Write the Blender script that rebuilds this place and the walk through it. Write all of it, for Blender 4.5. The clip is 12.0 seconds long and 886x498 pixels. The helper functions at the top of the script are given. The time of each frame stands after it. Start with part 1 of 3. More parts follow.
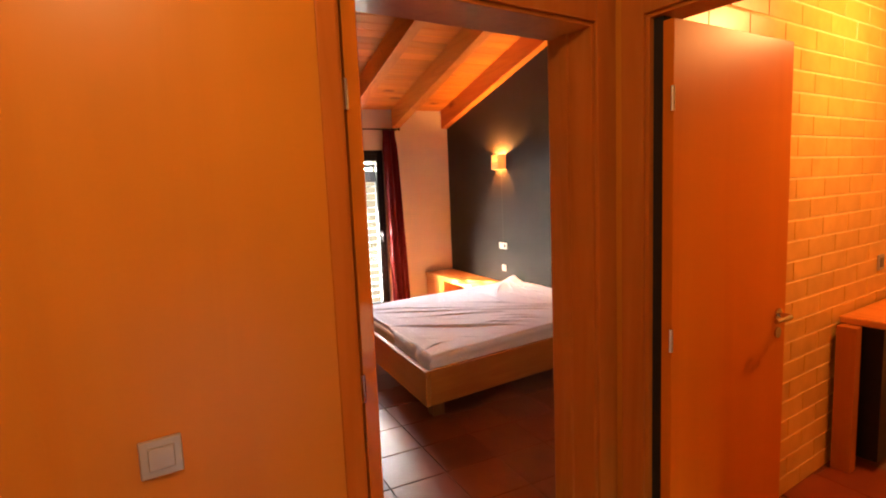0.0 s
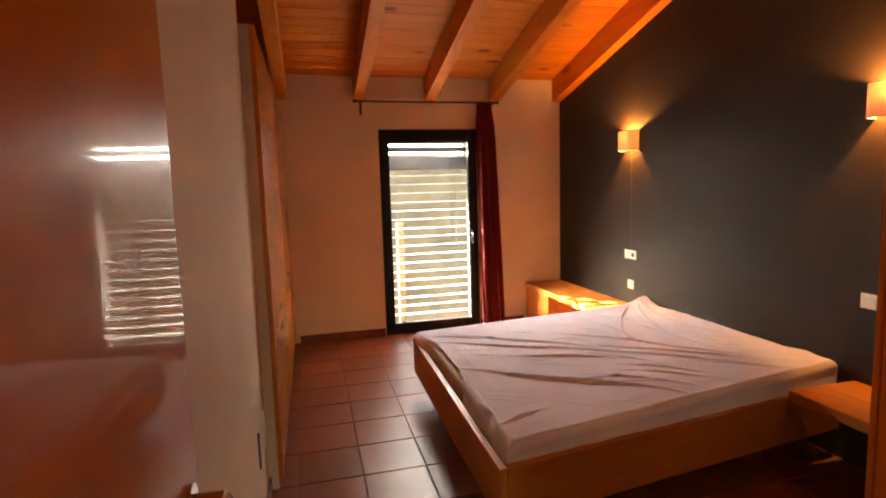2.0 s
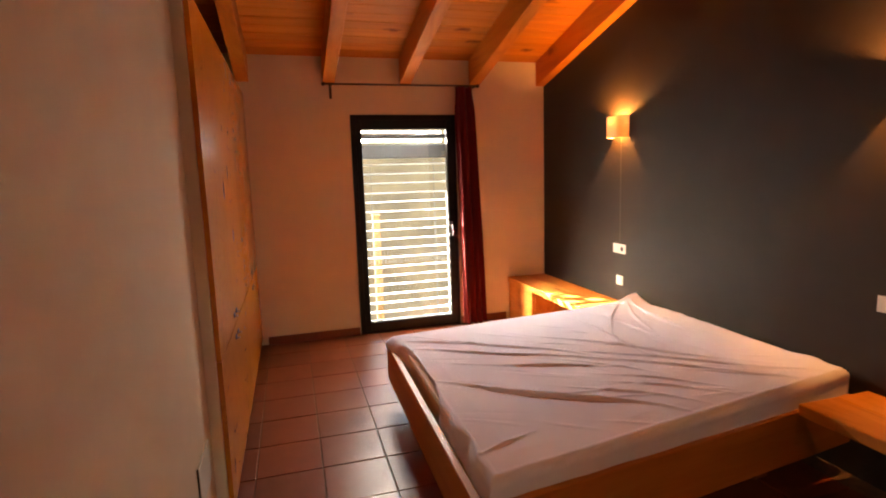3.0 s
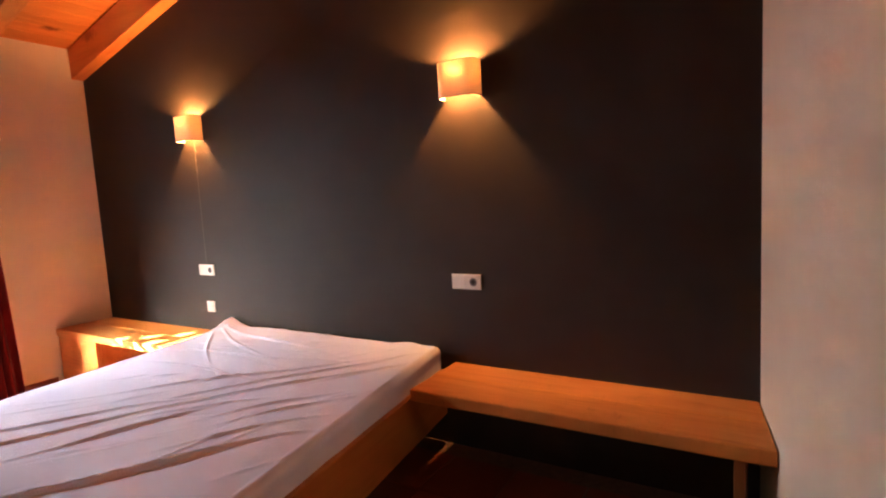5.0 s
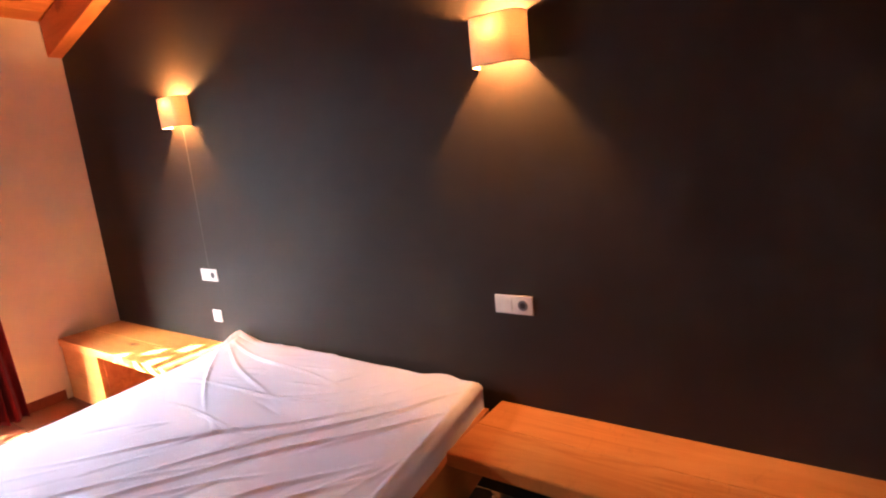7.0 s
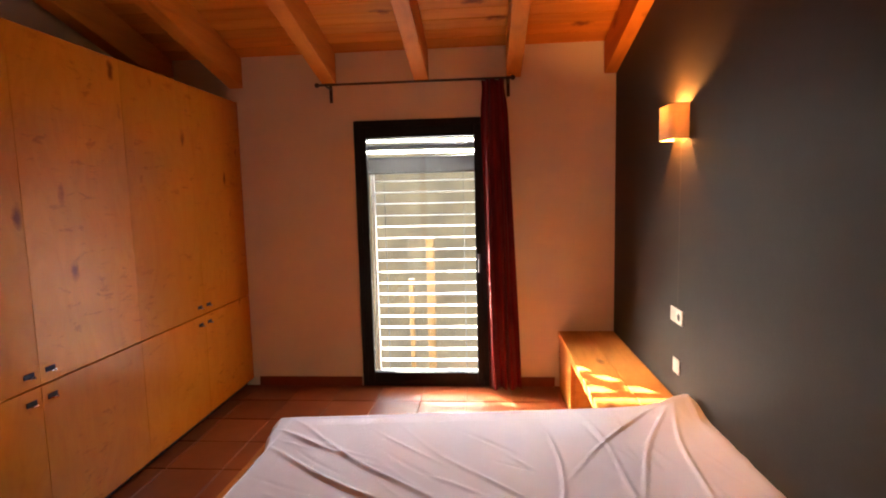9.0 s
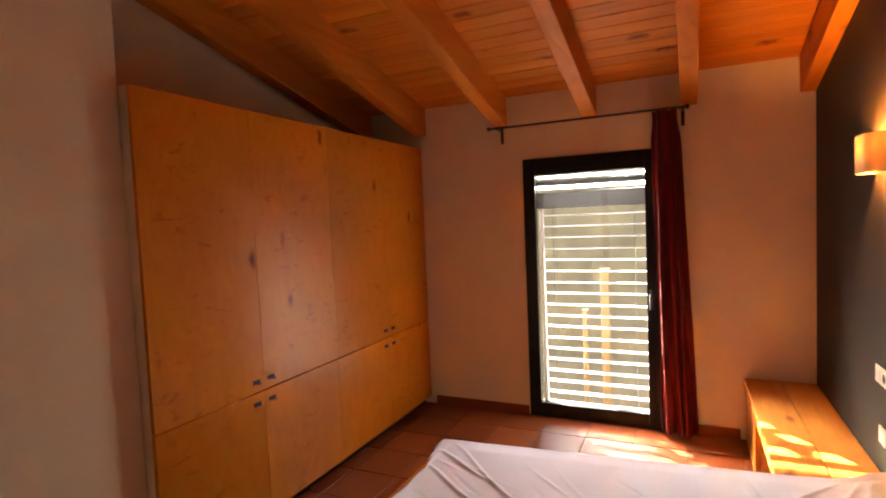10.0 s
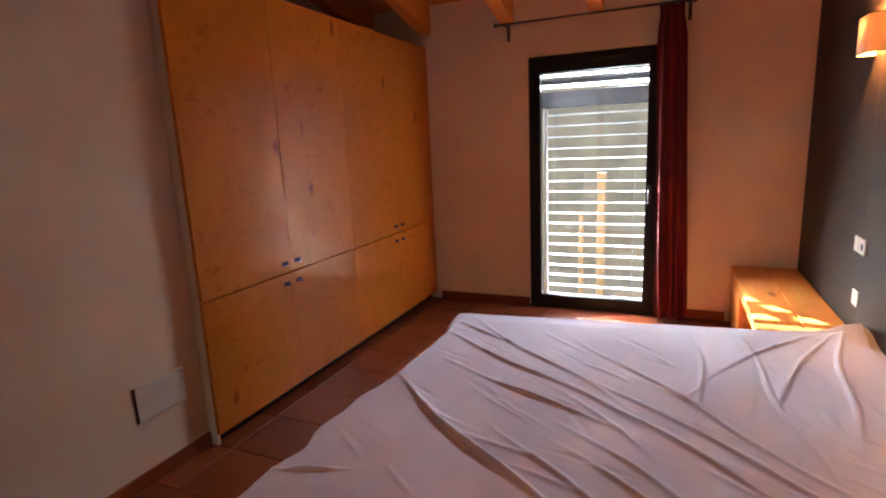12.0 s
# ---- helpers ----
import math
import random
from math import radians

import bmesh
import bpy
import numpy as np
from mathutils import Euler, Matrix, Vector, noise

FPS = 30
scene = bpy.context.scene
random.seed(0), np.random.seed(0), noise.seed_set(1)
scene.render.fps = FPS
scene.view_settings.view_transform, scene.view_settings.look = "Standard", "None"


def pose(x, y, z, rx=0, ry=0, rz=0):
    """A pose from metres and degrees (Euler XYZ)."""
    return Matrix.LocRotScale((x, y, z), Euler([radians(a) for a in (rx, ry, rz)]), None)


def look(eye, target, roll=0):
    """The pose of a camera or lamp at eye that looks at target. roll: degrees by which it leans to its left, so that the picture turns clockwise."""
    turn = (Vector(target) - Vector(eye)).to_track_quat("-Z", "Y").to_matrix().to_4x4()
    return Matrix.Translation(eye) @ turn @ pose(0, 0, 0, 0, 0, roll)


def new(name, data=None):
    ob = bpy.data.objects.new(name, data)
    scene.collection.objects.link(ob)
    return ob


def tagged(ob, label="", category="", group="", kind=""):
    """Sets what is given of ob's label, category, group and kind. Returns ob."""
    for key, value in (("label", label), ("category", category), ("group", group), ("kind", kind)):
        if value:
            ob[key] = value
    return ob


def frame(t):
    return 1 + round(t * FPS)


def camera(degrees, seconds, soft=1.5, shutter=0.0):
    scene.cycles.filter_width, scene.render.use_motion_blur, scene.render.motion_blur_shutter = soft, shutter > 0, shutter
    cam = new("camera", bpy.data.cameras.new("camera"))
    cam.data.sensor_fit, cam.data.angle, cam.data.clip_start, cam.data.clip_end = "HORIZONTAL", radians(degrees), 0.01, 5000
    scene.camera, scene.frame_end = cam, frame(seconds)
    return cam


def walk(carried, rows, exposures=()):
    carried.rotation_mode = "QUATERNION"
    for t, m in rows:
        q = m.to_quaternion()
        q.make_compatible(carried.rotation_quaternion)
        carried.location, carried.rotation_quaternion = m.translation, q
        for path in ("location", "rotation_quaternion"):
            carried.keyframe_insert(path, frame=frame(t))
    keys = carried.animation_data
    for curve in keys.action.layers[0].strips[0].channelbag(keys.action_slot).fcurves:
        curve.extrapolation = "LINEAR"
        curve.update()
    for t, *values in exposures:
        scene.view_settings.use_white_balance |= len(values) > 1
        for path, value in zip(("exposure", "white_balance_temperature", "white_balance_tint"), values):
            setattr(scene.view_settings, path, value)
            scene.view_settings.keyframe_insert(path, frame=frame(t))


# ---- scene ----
cam = camera(79.8, 12.0, soft=2.0)
PATH = [
    (0, (-0.471, -2.381, 1.600), (0.402, -0.597, 1.366), -2.43),
    (0.5, (-0.222, -1.999, 1.540), (0.566, -0.174, 1.317), -2.31),
    (1, (-0.006, -1.631, 1.507), (0.660, 0.244, 1.300), -2.10),
    (1.5, (0.130, -1.377, 1.487), (0.682, 0.534, 1.282), -1.83),
    (2, (0.199, -1.165, 1.495), (0.682, 0.763, 1.269), -1.72),
    (2.5, (0.250, -1.027, 1.528), (0.706, 0.903, 1.267), -1.76),
    (4.5, (0.548, -0.442, 1.383), (1.983, 0.929, 1.135), -2.76),
    (5, (0.577, -0.472, 1.319), (2.280, 0.555, 1.111), -3.27),
    (5.5, (0.786, -0.460, 1.258), (2.565, 0.436, 1.077), -4.21),
    (6, (0.874, -0.366, 1.313), (2.669, 0.488, 1.096), -4.76),
    (6.5, (0.926, -0.219, 1.455), (2.681, 0.689, 1.153), -5.26),
    (8.5, (1.826, -0.007, 1.536), (2.152, 1.946, 1.250), -1.79),
    (9, (1.915, 0.115, 1.533), (1.754, 2.098, 1.324), -1.38),
    (9.5, (2.014, 0.115, 1.591), (1.461, 2.030, 1.429), -1.73),
    (10, (2.133, 0.005, 1.648), (1.288, 1.814, 1.536), -2.42),
    (10.5, (2.192, -0.066, 1.676), (1.246, 1.692, 1.563), -2.49),
    (11, (2.140, -0.136, 1.646), (1.256, 1.644, 1.420), -2.14),
    (11.5, (2.054, -0.160, 1.535), (1.248, 1.638, 1.192), -2.09),
    (12, (2.049, -0.245, 1.461), (1.255, 1.548, 1.065), -2.54),
]
EXPOSURES = [(0, 5.45, 6600, 10), (0.5, 5.35, 6600, 10), (1, 5.01, 7000, 10), (1.5, 4.73, 7300, 10), (2.5, 4.78, 7300, 10),
             (4.5, 4.95, 6050, 10), (5.5, 5.06, 5250, 10), (6.5, 5.37, 5150, 10), (8.5, 4.63, 6100, 10), (9.5, 4.53, 7050, 10),
             (10.5, 4.48, 7200, 10), (11.2, 4.32, 6350, 10), (12, 4.34, 5550, 10)]
walk(cam, [(t, look(eye, target, roll)) for t, eye, target, roll in PATH], EXPOSURES)

# ---- light ----
world = bpy.data.worlds.new("sky")
scene.world = world
world.use_nodes = True
wn = world.node_tree
sky = wn.nodes.new("ShaderNodeTexSky")
sky.sky_type = "NISHITA"
sky.sun_disc = False
SUN_DIR = Vector((0.78, -1.0, -0.55)).normalized()
sky.sun_elevation = math.asin(-SUN_DIR.z)
sky.sun_rotation = math.atan2(-SUN_DIR.x, -SUN_DIR.y)
wn.nodes["Background"].inputs["Strength"].default_value = 0.09
wn.links.new(sky.outputs["Color"], wn.nodes["Background"].inputs["Color"])
sun_data = bpy.data.lights.new("sun", "SUN")
sun_data.energy, sun_data.angle, sun_data.color = 5.0, radians(0.53), (1.0, 0.93, 0.82)
sun = new("sun", sun_data)
sun.matrix_world = look((0, 0, 30), Vector((0, 0, 30)) + SUN_DIR)


def point_light(name, at, watts, colour, size):
    data = bpy.data.lights.new(name, "POINT")
    data.energy, data.color, data.shadow_soft_size = watts, colour, size
    ob = new(name, data)
    ob.location = at
    return ob


WARM = (1.0, 0.41, 0.105)
SCONCE_Y = (0.762, 2.868)
for y in SCONCE_Y:
    point_light("sconce_bulb", (2.828, y, 1.893), 2.0, WARM, 0.02)
# added area lamps standing in for sky light above the gathered slats
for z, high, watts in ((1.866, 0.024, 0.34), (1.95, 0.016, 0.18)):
    sky_lamp = bpy.data.lights.new("added_daylight", "AREA")
    sky_lamp.shape, sky_lamp.size, sky_lamp.size_y = "RECTANGLE", 0.82, high
    sky_lamp.energy, sky_lamp.color, sky_lamp.spread = watts, (1.0, 0.95, 0.88), radians(100)
    new("added_daylight", sky_lamp).matrix_world = look((1.424, 4.325, z), (1.75, 1.5, -0.45))

# ---- materials ----


class Mat:
    """A small node-graph writer round one Principled material."""

    def __init__(self, name, rough=0.5, metal=0.0, spec=0.5):
        self.m = bpy.data.materials.new(name)
        self.m.use_nodes = True
        self.t = self.m.node_tree
        self.b = self.t.nodes["Principled BSDF"]
        self.b.inputs["Roughness"].default_value = rough
        self.b.inputs["Metallic"].default_value = metal
        self.b.inputs["Specular IOR Level"].default_value = spec

    def node(self, kind, **values):
        n = self.t.nodes.new(kind)
        for k, v in values.items():
            n.inputs[k.replace("_", " ")].default_value = v
        return n

    def link(self, a, b):
        self.t.links.new(a, b)

    def coords(self, scale=(1, 1, 1), turn=(0, 0, 0)):
        g = self.node("ShaderNodeNewGeometry")
        mp = self.node("ShaderNodeMapping")
        mp.inputs["Scale"].default_value = scale
        mp.inputs["Rotation"].default_value = turn
        self.link(g.outputs["Position"], mp.inputs["Vector"])
        return mp.outputs["Vector"]

    def noise(self, vec, scale, detail=4.0, rough=0.55, distort=0.0):
        n = self.node("ShaderNodeTexNoise", Scale=scale, Detail=detail, Roughness=rough, Distortion=distort)
        self.link(vec, n.inputs["Vector"])
        return n.outputs["Fac"]

    def ramp(self, fac, stops):
        r = self.t.nodes.new("ShaderNodeValToRGB")
        e = r.color_ramp.elements
        while len(e) < len(stops):
            e.new(0.5)
        for el, (p, c) in zip(e, stops):
            el.position, el.color = p, (*c, 1.0)
        self.link(fac, r.inputs["Fac"])
        return r.outputs["Color"]

    def mix(self, fac, a, b, mode="MIX"):
        n = self.t.nodes.new("ShaderNodeMix")
        n.data_type, n.blend_type = "RGBA", mode
        for sock, v in ((n.inputs[0], fac), (n.inputs[6], a), (n.inputs[7], b)):
            if isinstance(v, (int, float)):
                sock.default_value = v
            elif isinstance(v, tuple):
                sock.default_value = (*v, 1.0)
            else:
                self.link(v, sock)
        return n.outputs[2]

    def math(self, op, a, b=0.0):
        n = self.t.nodes.new("ShaderNodeMath")
        n.operation = op
        for sock, v in ((n.inputs[0], a), (n.inputs[1], b)):
            if isinstance(v, (int, float)):
                sock.default_value = v
            else:
                self.link(v, sock)
        return n.outputs[0]

    def colour(self, c):
        if isinstance(c, tuple):
            self.b.inputs["Base Color"].default_value = (*c, 1.0)
        else:
            self.link(c, self.b.inputs["Base Color"])

    def rough(self, fac, lo, hi):
        n = self.node("ShaderNodeMapRange")
        n.inputs["To Min"].default_value, n.inputs["To Max"].default_value = lo, hi
        self.link(fac, n.inputs["Value"])
        self.link(n.outputs["Result"], self.b.inputs["Roughness"])

    def bump(self, height, strength=0.3, dist=0.002):
        n = self.node("ShaderNodeBump", Strength=strength, Distance=dist)
        self.link(height, n.inputs["Height"])
        self.link(n.outputs["Normal"], self.b.inputs["Normal"])

    def per_piece(self, amount):
        """A brightness factor that differs from object to object."""
        o = self.node("ShaderNodeObjectInfo")
        n = self.node("ShaderNodeMapRange")
        n.inputs["To Min"].default_value, n.inputs["To Max"].default_value = 1 - amount, 1 + amount
        self.link(o.outputs["Random"], n.inputs["Value"])
        return n.outputs["Result"]

    def per_island(self, amount):
        o = self.node("ShaderNodeNewGeometry")
        n = self.node("ShaderNodeMapRange")
        n.inputs["To Min"].default_value, n.inputs["To Max"].default_value = 1 - amount, 1 + amount
        self.link(o.outputs["Random Per Island"], n.inputs["Value"])
        return n.outputs["Result"]

    def times(self, col, fac):
        c = self.t.nodes.new("ShaderNodeVectorMath")
        c.operation = "SCALE"
        self.link(col, c.inputs[0])
        self.link(fac, c.inputs["Scale"])
        return c.outputs["Vector"]


def wood(name, dark, mid, light, along, rough=(0.3, 0.45), knots=0.0, grain=1.0, island=0.0, piece=0.0, knot_scale=3.2, coat=0.0, finish=1.0, figure=0.0, flecks=0.0, gloss=0.3):
    """Timber with long grain along one axis (0 x, 1 y, 2 z), growth bands, and knots if asked for."""
    m = Mat(name, spec=gloss)
    sc = [11.0, 11.0, 11.0]
    sc[along] = 0.9 + figure
    v = m.coords(tuple(sc))
    bands = m.noise(v, 0.9 * grain, 5.0, 0.6, 1.2 + figure)
    col = m.ramp(bands, [(0.28, dark), (0.5, mid), (0.74, light)])
    sc2 = [90.0, 90.0, 90.0]
    sc2[along] = 4.0
    fine = m.noise(m.coords(tuple(sc2)), 1.0, 3.0, 0.6)
    col = m.mix(m.math("MULTIPLY", fine, 0.35 * finish), col, mid)
    big = m.noise(m.coords((1, 1, 1)), 1.3, 2.0)
    col = m.mix(m.math("MULTIPLY", big, 0.25), col, dark)
    if knots:
        kc = [1.0, 1.0, 1.0]
        kc[along] = 0.42
        vor = m.node("ShaderNodeTexVoronoi", Scale=knot_scale, Randomness=1.0)
        m.link(m.coords(tuple(kc)), vor.inputs["Vector"])
        d = m.math("ADD", vor.outputs["Distance"], m.math("MULTIPLY", m.noise(m.coords((1, 1, 1)), 16.0, 4.0), 0.22))
        kn = m.ramp(d, [(0.15, (1, 1, 1)), (0.245, (0, 0, 0))])
        pick = m.ramp(m.noise(m.coords((1, 1, 1)), 1.7, 1.0), [(0.36, (0, 0, 0)), (0.44, (1, 1, 1))])
        amt = m.math("MULTIPLY", m.math("MULTIPLY", kn, pick), knots)
        col = m.mix(amt, col, (dark[0] * 0.36, dark[1] * 0.26, dark[2] * 0.2))
    if flecks:
        fc = [9.0, 9.0, 9.0]
        fc[along] = 26.0
        patch = m.ramp(m.noise(m.coords((1, 1, 1)), 2.6, 2.0), [(0.44, (0, 0, 0)), (0.58, (1, 1, 1))])
        mark = m.ramp(m.noise(m.coords(tuple(fc)), 1.0, 4.0, 0.65, 0.6), [(0.57, (0, 0, 0)), (0.68, (1, 1, 1))])
        col = m.mix(m.math("MULTIPLY", m.math("MULTIPLY", mark, patch), flecks), col, (dark[0] * 0.5, dark[1] * 0.42, dark[2] * 0.4))
    if island:
        col = m.times(col, m.per_island(island))
    if piece:
        col = m.times(col, m.per_piece(piece))
    m.colour(col)
    m.rough(fine, *rough)
    m.bump(fine, 0.12 * finish, 0.0006 * finish)
    if coat:
        m.b.inputs["Coat Weight"].default_value = coat
        m.b.inputs["Specular IOR Level"].default_value = 0.04
        m.b.inputs["Coat Roughness"].default_value = 0.05
    return m.m


def plaster(name, base, var=0.06, rough=0.85, relief=0.25, spec=0.3):
    m = Mat(name, rough=rough, spec=spec)
    v = m.coords()
    big = m.noise(v, 1.1, 3.0)
    mid = m.noise(v, 9.0, 4.0)
    fac = m.math("ADD", m.math("MULTIPLY", big, 0.7), m.math("MULTIPLY", mid, 0.3))
    m.colour(m.ramp(fac, [(0.3, tuple(c * (1 - var) for c in base)), (0.7, tuple(min(1, c * (1 + var)) for c in base))]))
    m.bump(m.math("ADD", m.noise(v, 160.0, 3.0), m.math("MULTIPLY", m.noise(v, 25.0, 3.0), 1.5)), relief, 0.0012)
    return m.m


def plain(name, base, rough=0.4, metal=0.0, var=0.1, scale=30.0, spec=0.5):
    m = Mat(name, rough=rough, metal=metal, spec=spec)
    n = m.noise(m.coords(), scale, 4.0)
    m.colour(m.ramp(n, [(0.3, tuple(c * (1 - var) for c in base)), (0.7, tuple(min(1, c * (1 + var)) for c in base))]))
    m.rough(n, rough * 0.85, min(1, rough * 1.15))
    return m.m


M_BEAM = wood("beam_pine", (0.46, 0.125, 0.011), (0.62, 0.190, 0.019), (0.70, 0.240, 0.028), 1, (0.5, 0.65), knots=0.7, knot_scale=2.6)
M_BOARD = wood("board_pine", (0.54, 0.145, 0.012), (0.68, 0.215, 0.020), (0.76, 0.270, 0.028), 0, (0.5, 0.65), knots=0.9, island=0.16, knot_scale=3.4)
M_VENEER = wood("door_veneer", (0.50, 0.155, 0.012), (0.54, 0.178, 0.015), (0.57, 0.198, 0.019), 2, (0.34, 0.36), grain=0.35, coat=0.36, finish=0.05)
M_BATHDOOR = wood("bath_door_veneer", (0.56, 0.155, 0.009), (0.60, 0.178, 0.011), (0.63, 0.198, 0.014), 2, (0.30, 0.36), grain=0.35, finish=0.1)
M_HALLWOOD = wood("hall_veneer", (0.52, 0.205, 0.018), (0.56, 0.235, 0.023), (0.59, 0.255, 0.029), 2, (0.34, 0.38), grain=0.35, finish=0.15)
M_CASING = wood("casing_wood", (0.40, 0.125, 0.018), (0.47, 0.16, 0.026), (0.53, 0.195, 0.036), 2, (0.3, 0.42), coat=0.2)
M_WARDROBE = wood("wardrobe_birch", (0.545, 0.165, 0.0120), (0.585, 0.188, 0.0145), (0.62, 0.210, 0.018), 2, (0.22, 0.27), knots=1.0, piece=0.09, knot_scale=5.0, finish=0.1, figure=3.6, grain=0.35, flecks=0.55, gloss=0.36)
M_BENCH = wood("bench_pine", (0.48, 0.165, 0.032), (0.64, 0.255, 0.056), (0.72, 0.325, 0.085), 1, (0.26, 0.38), knots=1.0, knot_scale=4.2, coat=0.12, figure=0.6, flecks=0.25)
M_BED = wood("bed_pine_x", (0.36, 0.11, 0.016), (0.45, 0.155, 0.026), (0.52, 0.20, 0.040), 0, (0.38, 0.5), knots=0.6)
M_BEDY = wood("bed_pine_y", (0.36, 0.11, 0.016), (0.45, 0.155, 0.026), (0.52, 0.20, 0.040), 1, (0.38, 0.5), knots=0.6)
M_LEG = wood("leg_pine", (0.20, 0.07, 0.018), (0.26, 0.10, 0.028), (0.31, 0.13, 0.04), 2, (0.4, 0.55))
M_WHITE = plaster("wall_plaster", (0.78, 0.655, 0.50), 0.05)
M_DARK = plaster("dark_paint", (0.0330, 0.0224, 0.0158), 0.12, rough=0.60, relief=0.3, spec=0.19)
M_CHASE = plaster("filler_line", (0.080, 0.064, 0.053), 0.25)
M_FRAME = plain("frame_anthracite", (0.009, 0.0085, 0.009), 0.38, 0.0, 0.2, spec=0.25)
M_CHROME = plain("chrome", (0.62, 0.6, 0.57), 0.16, 1.0, 0.06)
M_TRIM = plain("shade_edging", (0.20, 0.10, 0.05), 0.8, 0.0, 0.1)
M_SLOT = plain("dark_slot", (0.01, 0.009, 0.008), 0.7)
M_PLASTIC = plain("white_plastic", (0.78, 0.76, 0.72), 0.32, 0.0, 0.04)
M_ALU = plain("slat_aluminium", (0.82, 0.80, 0.76), 0.45, 0.0, 0.05)
M_PACK = plain("blind_pack_grey", (0.13, 0.135, 0.145), 0.5, 0.0, 0.1)
M_ROD = plain("rod_iron", (0.05, 0.03, 0.022), 0.45, 0.4, 0.2)
M_GROUT = plain("grout", (0.20, 0.12, 0.08), 0.9, 0.0, 0.2)
M_PANEL = plain("cover_plate_paint", (0.70, 0.65, 0.58), 0.6, 0.0, 0.03)
M_SWITCH = plain("switch_grey", (0.42, 0.41, 0.40), 0.35, 0.3, 0.05)
M_POST = wood("post_timber", (0.11, 0.075, 0.038), (0.15, 0.105, 0.055), (0.19, 0.14, 0.078), 2, (0.6, 0.75))
M_EARTH = plaster("scrub_earth", (0.15, 0.090, 0.036), 0.4)
M_PAVING = plaster("balcony_paving", (0.07, 0.055, 0.038), 0.12)
M_ROOF = plain("roof_tile", (0.36, 0.16, 0.09), 0.8, 0.0, 0.25, 6.0)


def make_tile():
    m = Mat("terracotta_tile", rough=0.25, spec=0.42)
    v = m.coords()
    a = m.noise(v, 5.0, 5.0, 0.6)
    b = m.noise(v, 60.0, 3.0)
    col = m.ramp(m.math("ADD", m.math("MULTIPLY", a, 0.75), m.math("MULTIPLY", b, 0.25)),
                 [(0.2, (0.165, 0.036, 0.011)), (0.5, (0.215, 0.049, 0.0145)), (0.8, (0.262, 0.064, 0.020))])
    m.colour(m.times(col, m.per_piece(0.18)))
    m.rough(b, 0.32, 0.42)
    m.bump(b, 0.04, 0.0008)
    return m.m


def make_cloth(name, base, var, scale, sheen, transl=0.0):
    m = Mat(name, rough=0.85, spec=0.2)
    v = m.coords()
    weave = m.noise(m.coords((1, 1, 0.2)), scale, 2.0)
    big = m.noise(v, 3.0, 3.0)
    col = m.ramp(m.math("ADD", m.math("MULTIPLY", weave, 0.4), m.math("MULTIPLY", big, 0.6)),
                 [(0.3, tuple(c * (1 - var) for c in base)), (0.7, tuple(min(1, c * (1 + var)) for c in base))])
    m.colour(col)
    m.b.inputs["Sheen Weight"].default_value = sheen
    m.bump(weave, 0.15, 0.0006)
    return m


M_TILE = make_tile()
M_SHEET = make_cloth("bed_sheet", (0.76, 0.755, 0.93), 0.03, 700.0, 0.15).m


def make_curtain():
    m = make_cloth("curtain_cloth", (0.17, 0.010, 0.012), 0.10, 400.0, 0.08)
    tr = m.node("ShaderNodeBsdfTranslucent")
    tr.inputs["Color"].default_value = (0.46, 0.012, 0.016, 1.0)
    mx = m.node("ShaderNodeMixShader")
    mx.inputs[0].default_value = 0.22
    m.link(m.b.outputs[0], mx.inputs[1])
    m.link(tr.outputs[0], mx.inputs[2])
    m.link(mx.outputs[0], m.t.nodes["Material Output"].inputs["Surface"])
    return m.m


M_CURTAIN = make_curtain()
M_MATTRESS = make_cloth("mattress_ticking", (0.7, 0.66, 0.62), 0.05, 300.0, 0.1).m


def make_shade():
    m = Mat("lampshade_linen", rough=0.9, spec=0.1)
    w = m.noise(m.coords((1, 1, 1)), 260.0, 2.0)
    col = m.ramp(w, [(0.3, (0.76, 0.60, 0.42)), (0.7, (0.84, 0.69, 0.50))])
    tr = m.node("ShaderNodeBsdfTranslucent")
    df = m.node("ShaderNodeBsdfDiffuse")
    mx = m.node("ShaderNodeMixShader")
    mx.inputs[0].default_value = 0.09
    m.link(col, tr.inputs["Color"])
    m.link(col, df.inputs["Color"])
    m.link(df.outputs[0], mx.inputs[1])
    m.link(tr.outputs[0], mx.inputs[2])
    m.link(mx.outputs[0], m.t.nodes["Material Output"].inputs["Surface"])
    return m.m


M_SHADE = make_shade()


def make_brick():
    m = Mat("glazed_brick", rough=0.3, spec=0.5)
    v = m.coords()
    a = m.noise(v, 9.0, 4.0)
    col = m.ramp(a, [(0.3, (0.64, 0.38, 0.085)), (0.7, (0.76, 0.48, 0.125))])
    m.colour(m.times(col, m.per_piece(0.08)))
    m.bump(m.noise(v, 40.0, 3.0), 0.2, 0.002)
    return m.m


M_BRICK = make_brick()
M_BRICKJOINT = plain("brick_joint", (0.86, 0.66, 0.30), 0.9, 0.0, 0.1)


def make_glass():
    m = Mat("pane_glass", rough=0.02)
    m.colour((0.97, 0.98, 0.97))
    m.b.inputs["Transmission Weight"].default_value = 1.0
    m.b.inputs["IOR"].default_value = 1.45
    return m.m


M_GLASS = make_glass()

# ---- mesh helpers ----


